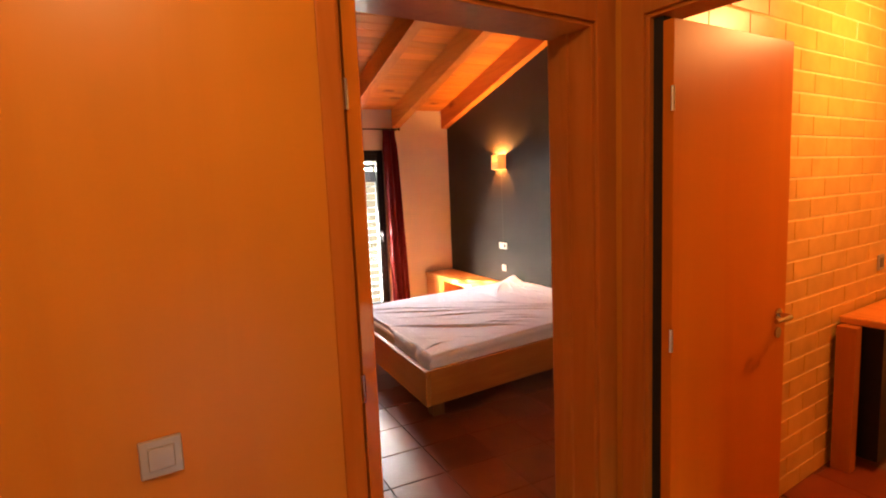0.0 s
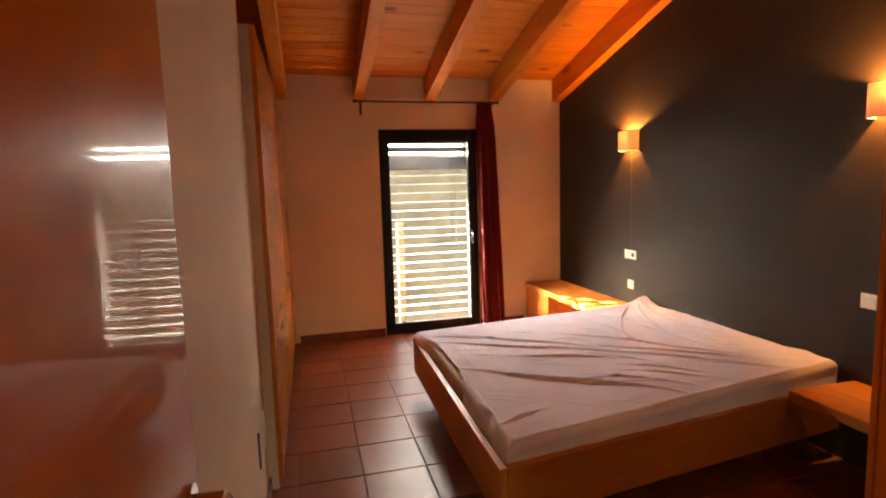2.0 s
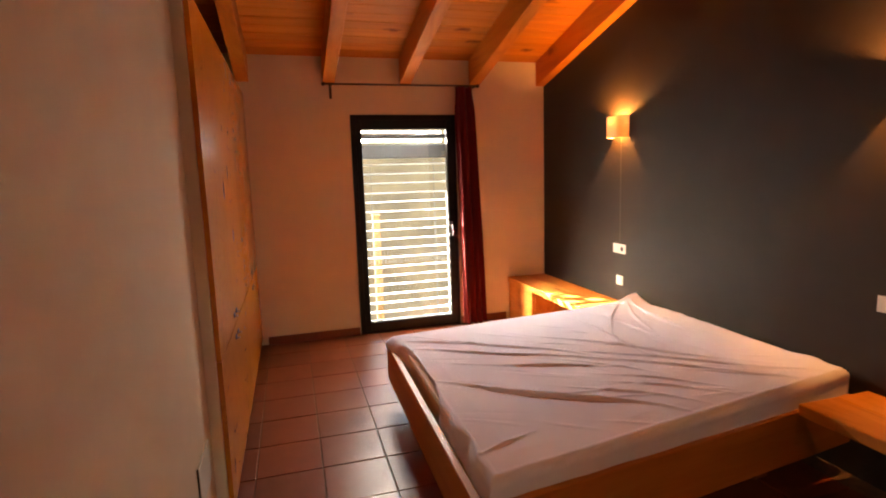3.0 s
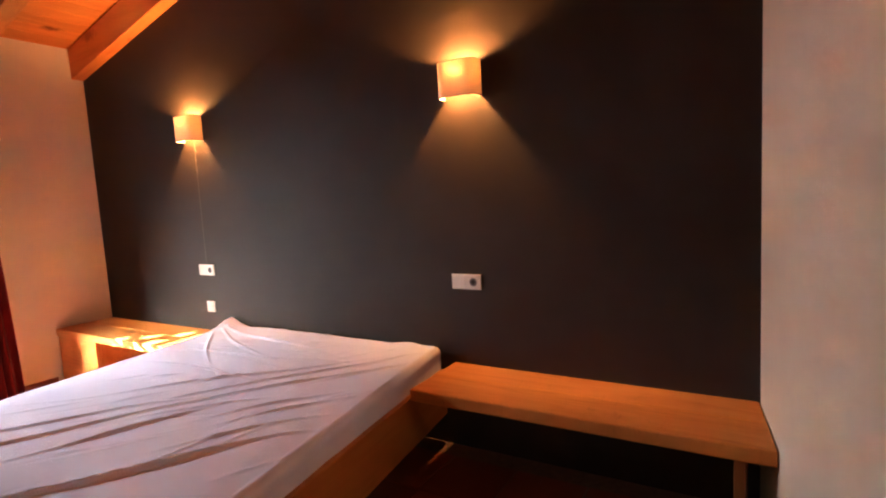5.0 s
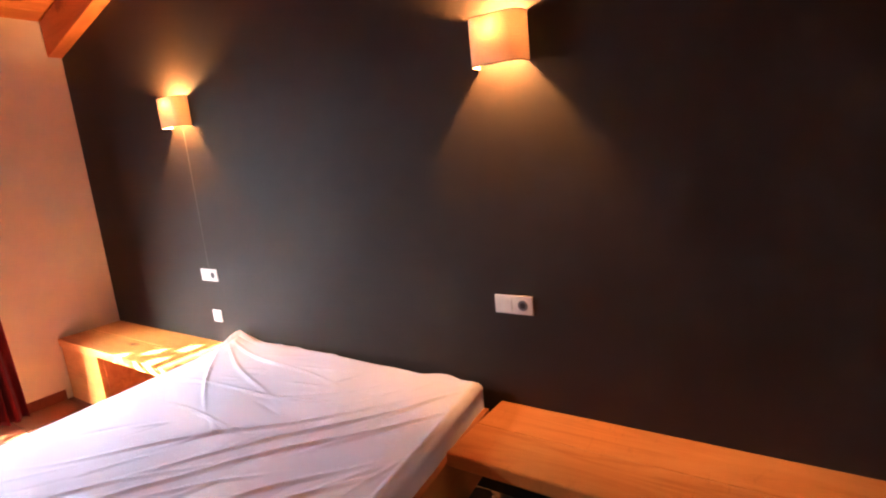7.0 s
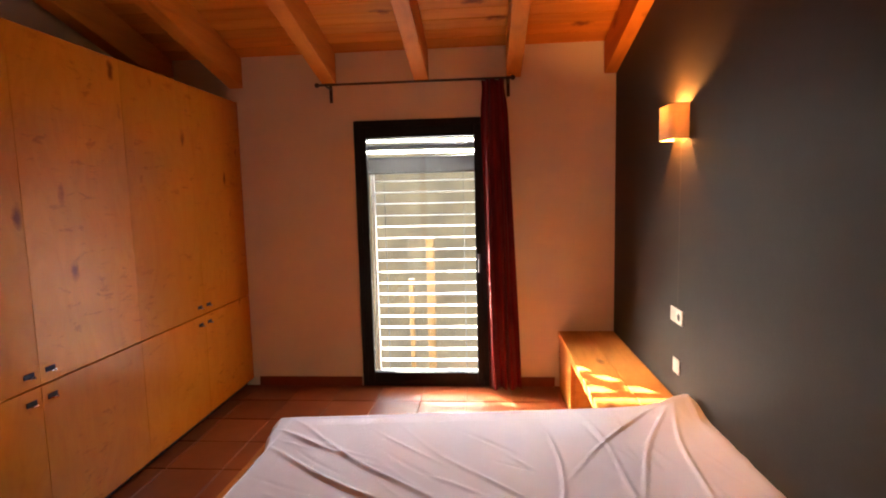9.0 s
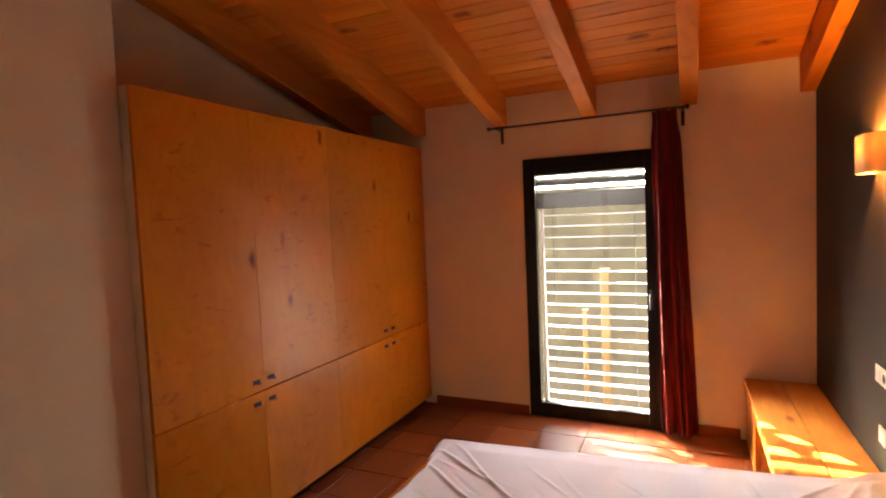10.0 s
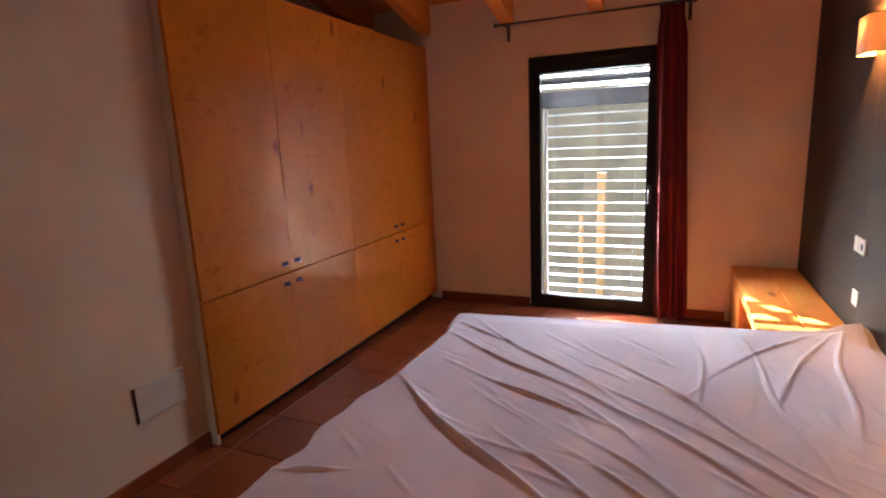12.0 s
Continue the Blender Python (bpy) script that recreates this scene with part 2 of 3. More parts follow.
def part(name, bm, material, parent=None, label="", smooth=False):
    """Links a bmesh as one mesh object, under a thing or a part."""
    bmesh.ops.recalc_face_normals(bm, faces=bm.faces)
    me = bpy.data.meshes.new(name)
    bm.to_mesh(me)
    bm.free()
    me.materials.append(material)
    if smooth:
        for p in me.polygons:
            p.use_smooth = True
    ob = new(name, me)
    ob.parent = parent
    if label:
        ob["label"] = label
    return ob


def thing(name, label, category, group="", kind="", at=None):
    ob = new(name)
    ob.empty_display_size = 0.1
    if at is not None:
        ob.matrix_world = at
    return tagged(ob, label, category, group, kind)


def structure(name, bm, material, label, category):
    return tagged(part(name, bm, material), label, category, "", "structure")


def box(bm, x0, y0, z0, x1, y1, z1, bevel=0.0, seg=2, m=None):
    d = bmesh.ops.create_cube(bm, size=1.0, matrix=Matrix.Translation(((x0 + x1) / 2, (y0 + y1) / 2, (z0 + z1) / 2)) @ Matrix.Diagonal((x1 - x0, y1 - y0, z1 - z0, 1)))
    vs = d["verts"]
    if bevel:
        es = list({e for v in vs for e in v.link_edges})
        r = bmesh.ops.bevel(bm, geom=es, offset=bevel, segments=seg, profile=0.5, affect="EDGES")
        vs = list({v for f in r["faces"] for v in f.verts} | {v for v in vs if v.is_valid})
    if m is not None:
        bmesh.ops.transform(bm, matrix=m, verts=vs)
    return vs


def boxed(*args, bevel=0.0, m=None, seg=2):
    bm = bmesh.new()
    box(bm, *args, bevel=bevel, m=m, seg=seg)
    return bm


def tube(bm, pts, r, sides=10):
    """A round bar through the given points."""
    rings = []
    pts = [Vector(p) for p in pts]
    for i, p in enumerate(pts):
        d = (pts[min(i + 1, len(pts) - 1)] - pts[max(i - 1, 0)]).normalized()
        a = d.orthogonal().normalized() if not rings else (rings[-1][1] - d * rings[-1][1].dot(d)).normalized()
        b = d.cross(a)
        rings.append(([bm.verts.new(p + r * (math.cos(2 * math.pi * k / sides) * a + math.sin(2 * math.pi * k / sides) * b)) for k in range(sides)], a))
    for (r0, _), (r1, _) in zip(rings, rings[1:]):
        for k in range(sides):
            bm.faces.new((r0[k], r0[(k + 1) % sides], r1[(k + 1) % sides], r1[k]))
    bm.faces.new(rings[0][0][::-1])
    bm.faces.new(rings[-1][0])
    return bm


def disc(bm, centre, axis, r, depth, sides=20):
    c, a = Vector(centre), Vector(axis).normalized()
    return tube(bm, [c, c + a * depth], r, sides)

# ---- the plan ----
XD, YN, XL, XB = 2.89, 4.21, -0.07, -0.66      # dark wall, window wall, white wall, back of the wardrobe niche
SLOPE, ZBEAM, BEAM_H = 0.245, 2.378, 0.235    # rise of the roof per metre, underside of the beams at the window wall
F = pose(0.374, -0.785, 0, 0, 0, 7.0)        # the door wall stands a little askew to the room
DL, DR, DH = -0.48, 0.437, 2.12               # door opening along that wall, and its height
WY0 = 1.515                                  # south end of the wardrobe
WX0, WX1, WH = 0.914, 1.934, 2.10            # balcony door


def roof(y, above=0.0):
    return ZBEAM + BEAM_H + SLOPE * (YN - y) + above


# ---- structure ----
bm = bmesh.new()
box(bm, -0.9, YN, -0.1, WX0, YN + 0.28, 3.2)
box(bm, WX1, YN, -0.1, XD + 0.25, YN + 0.28, 3.2)
box(bm, WX0, YN, WH, WX1, YN + 0.28, 3.2)
structure("wall_north", bm, M_WHITE, "warm white plastered wall with the balcony door", "wall")
structure("wall_east", boxed(XD, -0.58, -0.1, XD + 0.2, YN - 0.002, 4.4), M_DARK, "wall painted matte dark grey behind the bed", "wall")
structure("wall_west_back", boxed(XB - 0.2, WY0 - 0.003, -0.1, XB, YN - 0.002, 4.2), M_WHITE, "white plastered wall above the wardrobe", "wall")
structure("wall_west", boxed(XB - 0.2, -1.0, -0.1, XL, WY0 - 0.004, 4.4, bevel=0.004), M_WHITE, "white plastered wall beside the wardrobe", "wall")
bm = bmesh.new()
box(bm, DR + 0.03, -0.2, -0.1, 3.0, 0.0, 4.4, m=F)
box(bm, -1.6, -0.2, -0.1, DL - 0.03, 0.0, 4.4, m=F)
box(bm, DL - 0.03, -0.2, DH + 0.03, DR + 0.03, 0.0, 4.4, m=F)
structure("wall_south", bm, M_WHITE, "white plastered wall with the bedroom doorway", "wall")

# roof boards, laid across the beams
bm = bmesh.new()
y, k = -1.35, 0
while y < YN + 0.3:
    w = 0.118
    for v in box(bm, -0.9, y, 0.0, XD + 0.3, y + w - 0.005, 0.022, bevel=0.0025, seg=1):
        v.co.z += roof(v.co.y) + (0.0008 if k % 2 else 0.0)
    y, k = y + w, k + 1
tagged(part("ceiling", bm, M_BOARD), "sloping ceiling of orange-stained pine boards", "ceiling", "", "structure")
bm = boxed(-1.0, -1.6, 0.0, XD + 0.4, YN + 0.5, 0.14)
for v in bm.verts:
    v.co.z += roof(v.co.y) + 0.026
structure("roof_deck", bm, M_ROOF, "closed roof deck above the ceiling boards", "roof")


def ceiling_beam(x1):
    bm = bmesh.new()
    vs = box(bm, x1 - 0.11, -1.2, 0.0, x1, YN - 0.003, BEAM_H - 0.003, bevel=0.006)
    for v in vs:
        v.co.z += roof(v.co.y) - BEAM_H
    ob = part("ceiling_beam", bm, M_BEAM)
    return tagged(ob, "sloping orange-stained pine roof beam under the boards", "beam", "roof beams", "structure")


for x1 in (-0.50, 0.055, 0.795, 1.505, 2.195, XD + 0.022):
    ceiling_beam(x1)

# floors
bm = boxed(-2.6, -4.6, -0.12, XD + 0.2, YN + 0.02, -0.006)
box(bm, XD + 0.2, -4.6, -0.12, 4.3, -0.25, -0.006)
floor = structure("floor", bm, M_GROUT, "floor of glossy terracotta tiles with pale joints", "floor")

# skirting of tile along the walls
def skirting(x0, y0, x1, y1, m=None):
    ob = part("baseboard", boxed(x0, y0, 0.0, x1, y1, 0.075, bevel=0.003, m=m), M_TILE)
    return tagged(ob, "low terracotta tile skirting along the wall", "baseboard", "", "structure")


skirting(0.05, YN - 0.012, WX0 - 0.01, YN - 0.001)
skirting(WX1 + 0.01, YN - 0.012, 2.44, YN - 0.001)
skirting(XL + 0.001, -0.86, XL + 0.012, WY0 - 0.003)
skirting(DR + 0.13, 0.001, 1.9, 0.012, m=F)

# ---- balcony door ----
def balcony_door():
    d = thing("window_1", "closed black-framed glazed balcony door", "balcony door", kind="structure")
    y0, y1 = YN - 0.012, YN + 0.07
    bm = bmesh.new()
    box(bm, WX0, y0, 0.0, WX0 + 0.05, y1, WH, bevel=0.003)
    box(bm, WX1 - 0.05, y0, 0.0, WX1, y1, WH, bevel=0.003)
    box(bm, WX0 + 0.05, y0, WH - 0.055, WX1 - 0.05, y1, WH, bevel=0.003)
    box(bm, WX0 + 0.05, y0, 0.0, WX1 - 0.05, y1, 0.035, bevel=0.003)
    part("window_frame", bm, M_FRAME, d)
    sash = bmesh.new()
    a, b, z0, z1 = WX0 + 0.045, WX1 - 0.045, 0.03, WH - 0.05
    ys, ye = YN - 0.022, YN + 0.045
    w = 0.052
    box(sash, a, ys, z0, a + w, ye, z1, bevel=0.004)
    box(sash, b - w, ys, z0, b, ye, z1, bevel=0.004)
    box(sash, a + w, ys, z1 - 0.085, b - w, ye, z1, bevel=0.004)
    box(sash, a + w, ys, z0, b - w, ye, z0 + 0.085, bevel=0.004)
    s = part("sash", sash, M_FRAME, d)
    pane = part("pane", boxed(a + w - 0.004, YN + 0.010, z0 + 0.08, b - w + 0.004, YN + 0.016, z1 - 0.08), M_GLASS, d)
    pane.visible_shadow = False
    bm = boxed(b - 0.036, ys - 0.008, 0.94, b - 0.014, ys + 0.002, 1.06, bevel=0.003)
    tube(bm, [(b - 0.025, ys - 0.006, 1.02), (b - 0.025, ys - 0.04, 1.02)], 0.007, 8)
    tube(bm, [(b - 0.025, ys - 0.038, 1.026), (b - 0.025, ys - 0.04, 0.92)], 0.0075, 8)
    part("handle", bm, M_PACK, s, "small grey window handle")
    return d


balcony_door()


def exterior_blind():
    d = thing("exterior_blind", "lowered exterior blind with open pale metal slats", "blind")
    yc, x0, x1 = YN + 0.17, WX0 + 0.03, WX1 - 0.03
    part("blind_pack", boxed(x0, yc - 0.05, 1.70, x1, yc + 0.05, 1.83, bevel=0.006), M_PACK, d, "grey stack of gathered slats")
    part("head_rail", boxed(x0, yc - 0.05, 1.893, x1, yc + 0.05, 1.925, bevel=0.004), M_PACK, d)
    for x in (x0 + 0.068, x1 - 0.012):
        part("guide_rail", boxed(x - 0.014, yc - 0.02, 0.02, x + 0.014, yc + 0.02, 1.699, bevel=0.002), M_ALU, d)
    # one curved slat, tilted with its outer edge up
    slat = bmesh.new()
    n, depth, tilt = 6, 0.075, radians(-3)
    rows = []
    for i in range(n + 1):
        u = i / n - 0.5
        yy, zz = u * depth, 0.006 * (1 - (2 * u) ** 2)
        yr, zr = yy * math.cos(tilt) - zz * math.sin(tilt), yy * math.sin(tilt) + zz * math.cos(tilt)
        rows.append([slat.verts.new((x, yr, zr + dz)) for dz in (0, -0.0022) for x in (x0 + 0.082, x1 - 0.03)])
    for r0, r1 in zip(rows, rows[1:]):
        slat.faces.new((r0[0], r0[1], r1[1], r1[0]))
        slat.faces.new((r0[2], r1[2], r1[3], r0[3]))
        slat.faces.new((r0[0], r1[0], r1[2], r0[2]))
        slat.faces.new((r0[1], r0[3], r1[3], r1[1]))
    for r in (rows[0], rows[-1]):
        slat.faces.new((r[0], r[2], r[3], r[1]))
    first = part("slat", slat, M_ALU, d)
    first.location = (0, yc, 0.16)
    for i in range(1, 17):
        s = first.copy()
        scene.collection.objects.link(s)
        s.location = (0, yc, 0.16 + 0.0925 * i + 0.002 * math.sin(i * 2.3))
    part("bottom_rail", boxed(x0 + 0.083, yc - 0.03, 0.05, x1 - 0.02, yc + 0.03, 0.075, bevel=0.004), M_ALU, d)
    bm = bmesh.new()
    for x in (x0 + 0.16, x1 - 0.16):
        tube(bm, [(x, yc, 0.06), (x, yc, 1.72)], 0.0022, 6)
    part("ladder_cord", bm, M_PACK, d)
    return d


exterior_blind()

# ---- bed ----
BX0, BX1, BY0, BY1 = 0.0, 1.92, 0.0, 1.76
BED_FOOT, BED_HEAD = (Vector((0.858, 0.673, 0)), Vector((0.888, 2.566, 0))), (Vector((2.872, 0.94, 0)), Vector((2.872, 2.650, 0)))


def settle(bm):
    """Sets bed parts, built square, into the bed's place beside the wall."""
    for v in bm.verts:
        a, b = v.co.x / BX1, v.co.y / BY1
        p = BED_FOOT[0].lerp(BED_FOOT[1], b).lerp(BED_HEAD[0].lerp(BED_HEAD[1], b), a)
        v.co.x, v.co.y = p.x, p.y
        if v.co.z > 0.41:
            v.co.z += 0.045 * a + 0.02 * (1 - b) - 0.012
    return bm



SHEET_Z = 0.485


def bed():
    d = thing("bed", "low pine double bed frame with plank sides", "bed")
    z0, z1, t = 0.165, 0.405, 0.035
    part("side_board", settle(boxed(BX0 + t, BY0, z0, BX1, BY0 + t, z1, bevel=0.004)), M_BED, d)
    part("side_board", settle(boxed(BX0 + t, BY1 - t, z0, BX1, BY1, z1, bevel=0.004)), M_BED, d)
    part("foot_board", settle(boxed(BX0, BY0, z0, BX0 + t - 0.001, BY1, z1, bevel=0.004)), M_BEDY, d)
    part("head_rail", settle(boxed(BX1 - t, BY0 + t, z0, BX1 - 0.001, BY1 - t, z1 - 0.02, bevel=0.004)), M_BEDY, d)
    part("slat_base", settle(boxed(BX0 + t, BY0 + t + 0.001, 0.27, BX1 - t, BY1 - t - 0.001, 0.30)), M_BED, d)
    for x in (BX0 + 0.12, BX1 - 0.45):
        for y in (BY0 + 0.16, BY1 - 0.25):
            part("leg", settle(boxed(x, y, 0.0, x + 0.09, y + 0.09, z0 + 0.03, bevel=0.005)), M_LEG, d)
    return d


bed()
# the larger folds of the sheet: both ends on the plan, and height
FOLDS = (
    (1.11, 1.51, 1.72, 0.99, 0.022), (1.05, 2.16, 1.75, 1.65, 0.014), (1.00, 2.38, 1.30, 2.17, 0.013),
    (1.22, 2.27, 1.75, 1.76, 0.013), (1.39, 1.70, 1.78, 1.48, 0.015), (1.87, 1.98, 2.40, 1.36, 0.012),
    (1.94, 1.65, 2.62, 1.06, 0.012), (1.87, 1.59, 2.52, 1.00, 0.013), (1.76, 1.58, 1.95, 1.36, 0.009),
    (1.83, 1.20, 2.05, 1.02, 0.010), (1.64, 1.22, 1.90, 0.98, 0.011), (2.16, 2.22, 2.17, 1.62, 0.007),
    (2.36, 2.30, 2.44, 1.55, 0.008), (2.74, 2.52, 2.62, 1.80, 0.012), (2.68, 2.50, 2.46, 1.95, 0.010),
    (2.62, 2.55, 2.30, 2.10, 0.009), (0.97, 0.87, 1.14, 0.93, 0.012), (1.84, 1.31, 2.10, 1.09, 0.010),
)


def on_sheet(x, y):
    """Place on the sheet, 0 to 1 from foot to head and from the near to the far side."""
    a = (x - 0.93) / 1.93
    near, far = BED_FOOT[0].lerp(BED_HEAD[0], a).y, BED_FOOT[1].lerp(BED_HEAD[1], a).y
    return a, (y - near) / (far - near)


rng = random.Random(7)
CREASES = []
for ax, ay, bx, by, hh in FOLDS:
    (u0, v0), (u1, v1) = on_sheet(ax, ay), on_sheet(bx, by)
    CREASES.append(((u0 + u1) / 2, (v0 + v1) / 2, math.atan2(v1 - v0, u1 - u0), 0.62 * math.hypot(u1 - u0, v1 - v0) * 1.9, 0.0085, hh))
for k in range(60):
    cx, cy = rng.uniform(0.03, 0.97), rng.uniform(0.03, 0.97)
    if cx > 0.62 and cy > 0.45:
        ang = rng.gauss(-1.45, 0.2)           # gathered towards the raised far head corner
    elif cy - 0.55 * cx > 0.12:
        ang = rng.gauss(-0.75, 0.16)          # folds from the far foot corner across the bed
    else:
        ang = rng.gauss(-0.72, 0.25)          # folds drawn towards the near head corner
    CREASES.append((cx, cy, ang, rng.uniform(0.05, 0.18), rng.uniform(0.006, 0.010), rng.uniform(0.0025, 0.006) * rng.choice((1, 1, -0.6))))


def sheet_height(u, v):
    """Relief of the sheet over the mattress, u from the foot to the head and v from the near to the far side, both 0 to 1."""
    h = 0.0
    for cx, cy, ang, ln, wd, hh in CREASES:
        dx, dy = (u - cx) * 1.9, (v - cy) * 1.9
        a, b = dx * math.cos(ang) + dy * math.sin(ang), -dx * math.sin(ang) + dy * math.cos(ang)
        b += 0.016 * math.sin(a * 6 + cx * 9)
        if abs(b) < 4 * wd and abs(a) < 2.2 * ln:
            h += hh * math.exp(-(b / wd) ** 2) * math.exp(-(a / ln) ** 2)
    h += 0.006 * noise.noise(Vector((u * 5, v * 5, 0.3)))
    r2 = ((u - 0.985) * 1.9) ** 2 + ((v - 0.985) * 1.9) ** 2
    h += 0.055 * math.exp(-r2 / 0.012)
    return h


def mattress():
    d = thing("mattress", "mattress under a rumpled pale lilac fitted sheet", "mattress")
    x0, x1, y0, y1 = BX0 + 0.046, BX1 - 0.005, BY0 + 0.02, BY1 - 0.03
    part("mattress_core", settle(boxed(x0 + 0.02, y0 + 0.02, 0.301, x1 - 0.02, y1 - 0.02, SHEET_Z - 0.03, bevel=0.02)), M_MATTRESS, d)
    bm = bmesh.new()
    n, rr = 270, 0.04
    prof = []          # distance inwards and height from the sheet's lower hem up over the rounded edge
    hem = 0.385
    for i in range(5):
        prof.append((0.006 * math.sin(i * 0.8), hem + (SHEET_Z - rr - hem) * i / 4))
    for i in range(1, 5):
        a = math.pi / 2 * i / 4
        prof.append((rr * (1 - math.cos(a)), SHEET_Z - rr + rr * math.sin(a)))
    # a grid whose outer rings follow the profile
    ring = len(prof)
    grid = {}
    total = n + 2 * ring

    def along(i, lo, hi):
        if i < ring:
            return lo + prof[i][0], prof[i][1]
        if i >= total - ring:
            return hi - prof[total - 1 - i][0], prof[total - 1 - i][1]
        k = (i - ring + 1) / (n + 1)
        return lo + rr + (hi - lo - 2 * rr) * k, SHEET_Z

    for i in range(total):
        X, zi = along(i, x0, x1)
        for j in range(total):
            Y, zj = along(j, y0, y1)
            u, v = (X - x0) / (x1 - x0), (Y - y0) / (y1 - y0)
            edge = min(1.0, min(u, v, 1 - u, 1 - v) * 14)
            z = min(zi, zj)
            wob = 0.004 * noise.noise(Vector((X * 9, Y * 9, z * 6)))
            h = sheet_height(u, v)
            if z > SHEET_Z - 0.002:
                z += h * (0.35 + 0.65 * edge) + 0.010 * (edge - 1)
            else:
                z += max(0.0, h) * (z - hem) / (SHEET_Z - hem)
                X += wob
                Y += wob
            grid[i, j] = bm.verts.new((X, Y, z))
    for i in range(total - 1):
        for j in range(total - 1):
            bm.faces.new((grid[i, j], grid[i + 1, j], grid[i + 1, j + 1], grid[i, j + 1]))
    part("fitted_sheet", settle(bm), M_SHEET, d, "rumpled pale lilac fitted sheet", smooth=True)
    return d


mattress()

# ---- benches beside the bed ----
BENCH_Z = 0.449


def bench(y0, y1, label, side, panel):
    d = thing("bench", label, "bench", "benches beside the bed")
    x0 = 2.462
    mid = x0 + 0.22

    def plank(*size):
        """A seat plank whose south end is cut along the door wall."""
        bm = boxed(*size, bevel=0.006)
        if not panel:
            for v in bm.verts:
                if v.co.y < y0 + 0.02:
                    v.co.y += (F @ Vector((0, 0.004, 0))).y + (v.co.x - F.translation.x) * math.tan(radians(7.0)) - y0
        return bm

    part("seat_plank", plank(x0, y0, BENCH_Z - 0.055, mid - 0.001, y1, BENCH_Z), M_BENCH, d)
    part("seat_plank", plank(mid + 0.001, y0, BENCH_Z - 0.055, XD - 0.004, y1, BENCH_Z - 0.001), M_BENCH, d)
    if panel:
        part("front_panel", boxed(x0 + 0.012, y1 - 0.55, 0.0, x0 + 0.045, y1, BENCH_Z - 0.056, bevel=0.004), M_BENCH, d)
        part("end_panel", boxed(x0 + 0.046, y1 - 0.55, 0.0, XD - 0.006, y1 - 0.515, BENCH_Z - 0.056, bevel=0.004), M_BENCH, d)
    else:
        part("end_panel", boxed(x0 + 0.012, y0 + 0.04, 0.0, XD - 0.05, y0 + 0.075, BENCH_Z - 0.056, bevel=0.004), M_LEG, d)
    return d


bench(2.64, YN - 0.014, "knotty pine plank bench by the balcony door", 1, True)
bench(-0.475, 0.885, "knotty pine plank bench between bed and white wall", -1, False)

# ---- wardrobe ----
WY1, WTOP, WSPLIT = YN - 0.006, 2.275, 0.752


def wardrobe():
    d = thing("wardrobe", "built-in knotty birch wardrobe with eight closed doors", "wardrobe")
    part("side_panel", boxed(XB + 0.01, WY0, 0.0, -0.024, WY0 + 0.02, WTOP, bevel=0.001, seg=1), M_WHITE, d, "white painted side panel")
    part("side_panel", boxed(XB + 0.01, WY1 - 0.02, 0.06, -0.024, WY1, WTOP), M_WARDROBE, d)
    part("top_panel", boxed(XB + 0.01, WY0 + 0.021, WTOP - 0.02, -0.024, WY1 - 0.021, WTOP), M_WARDROBE, d)
    part("bottom_panel", boxed(XB + 0.01, WY0 + 0.021, 0.06, -0.024, WY1 - 0.021, 0.08), M_WARDROBE, d)
    part("shelf", boxed(XB + 0.01, WY0 + 0.021, WSPLIT - 0.012, -0.024, WY1 - 0.021, WSPLIT + 0.012), M_WARDROBE, d)
    part("plinth", boxed(-0.5, WY0 + 0.021, 0.0, -0.06, WY1, 0.059), M_SLOT, d, "dark recessed plinth")
    ys = [WY0, 2.175, 2.850, 3.520, WY1]
    for k in range(4):
        for z0, z1, low in ((0.062, WSPLIT - 0.003, True), (WSPLIT + 0.003, WTOP, False)):
            door = part("door", boxed(-0.022, ys[k] + 0.0006, z0, 0.0, ys[k + 1] - 0.0006, z1, bevel=0.0008, seg=1), M_WARDROBE, d)
            hy = ys[k + 1] - 0.055 if k % 2 == 0 else ys[k] + 0.055
            hz = WSPLIT - 0.06 if low else WSPLIT + 0.06
            bm = boxed(0.0, hy - 0.026, hz - 0.011, 0.004, hy + 0.026, hz + 0.011, bevel=0.0018)
            h = part("handle", bm, M_SLOT, door, "dark recessed finger pull")
            bm = boxed(0.004, hy - 0.006, hz - 0.013, 0.016, hy + 0.018, hz - 0.006, bevel=0.002)
            tube(bm, [(0.003, hy + 0.012, hz - 0.010), (0.018, hy + 0.012, hz - 0.010)], 0.005, 8)
            part("grip", bm, M_CHROME, h, "small chrome grip")
    return d


wardrobe()


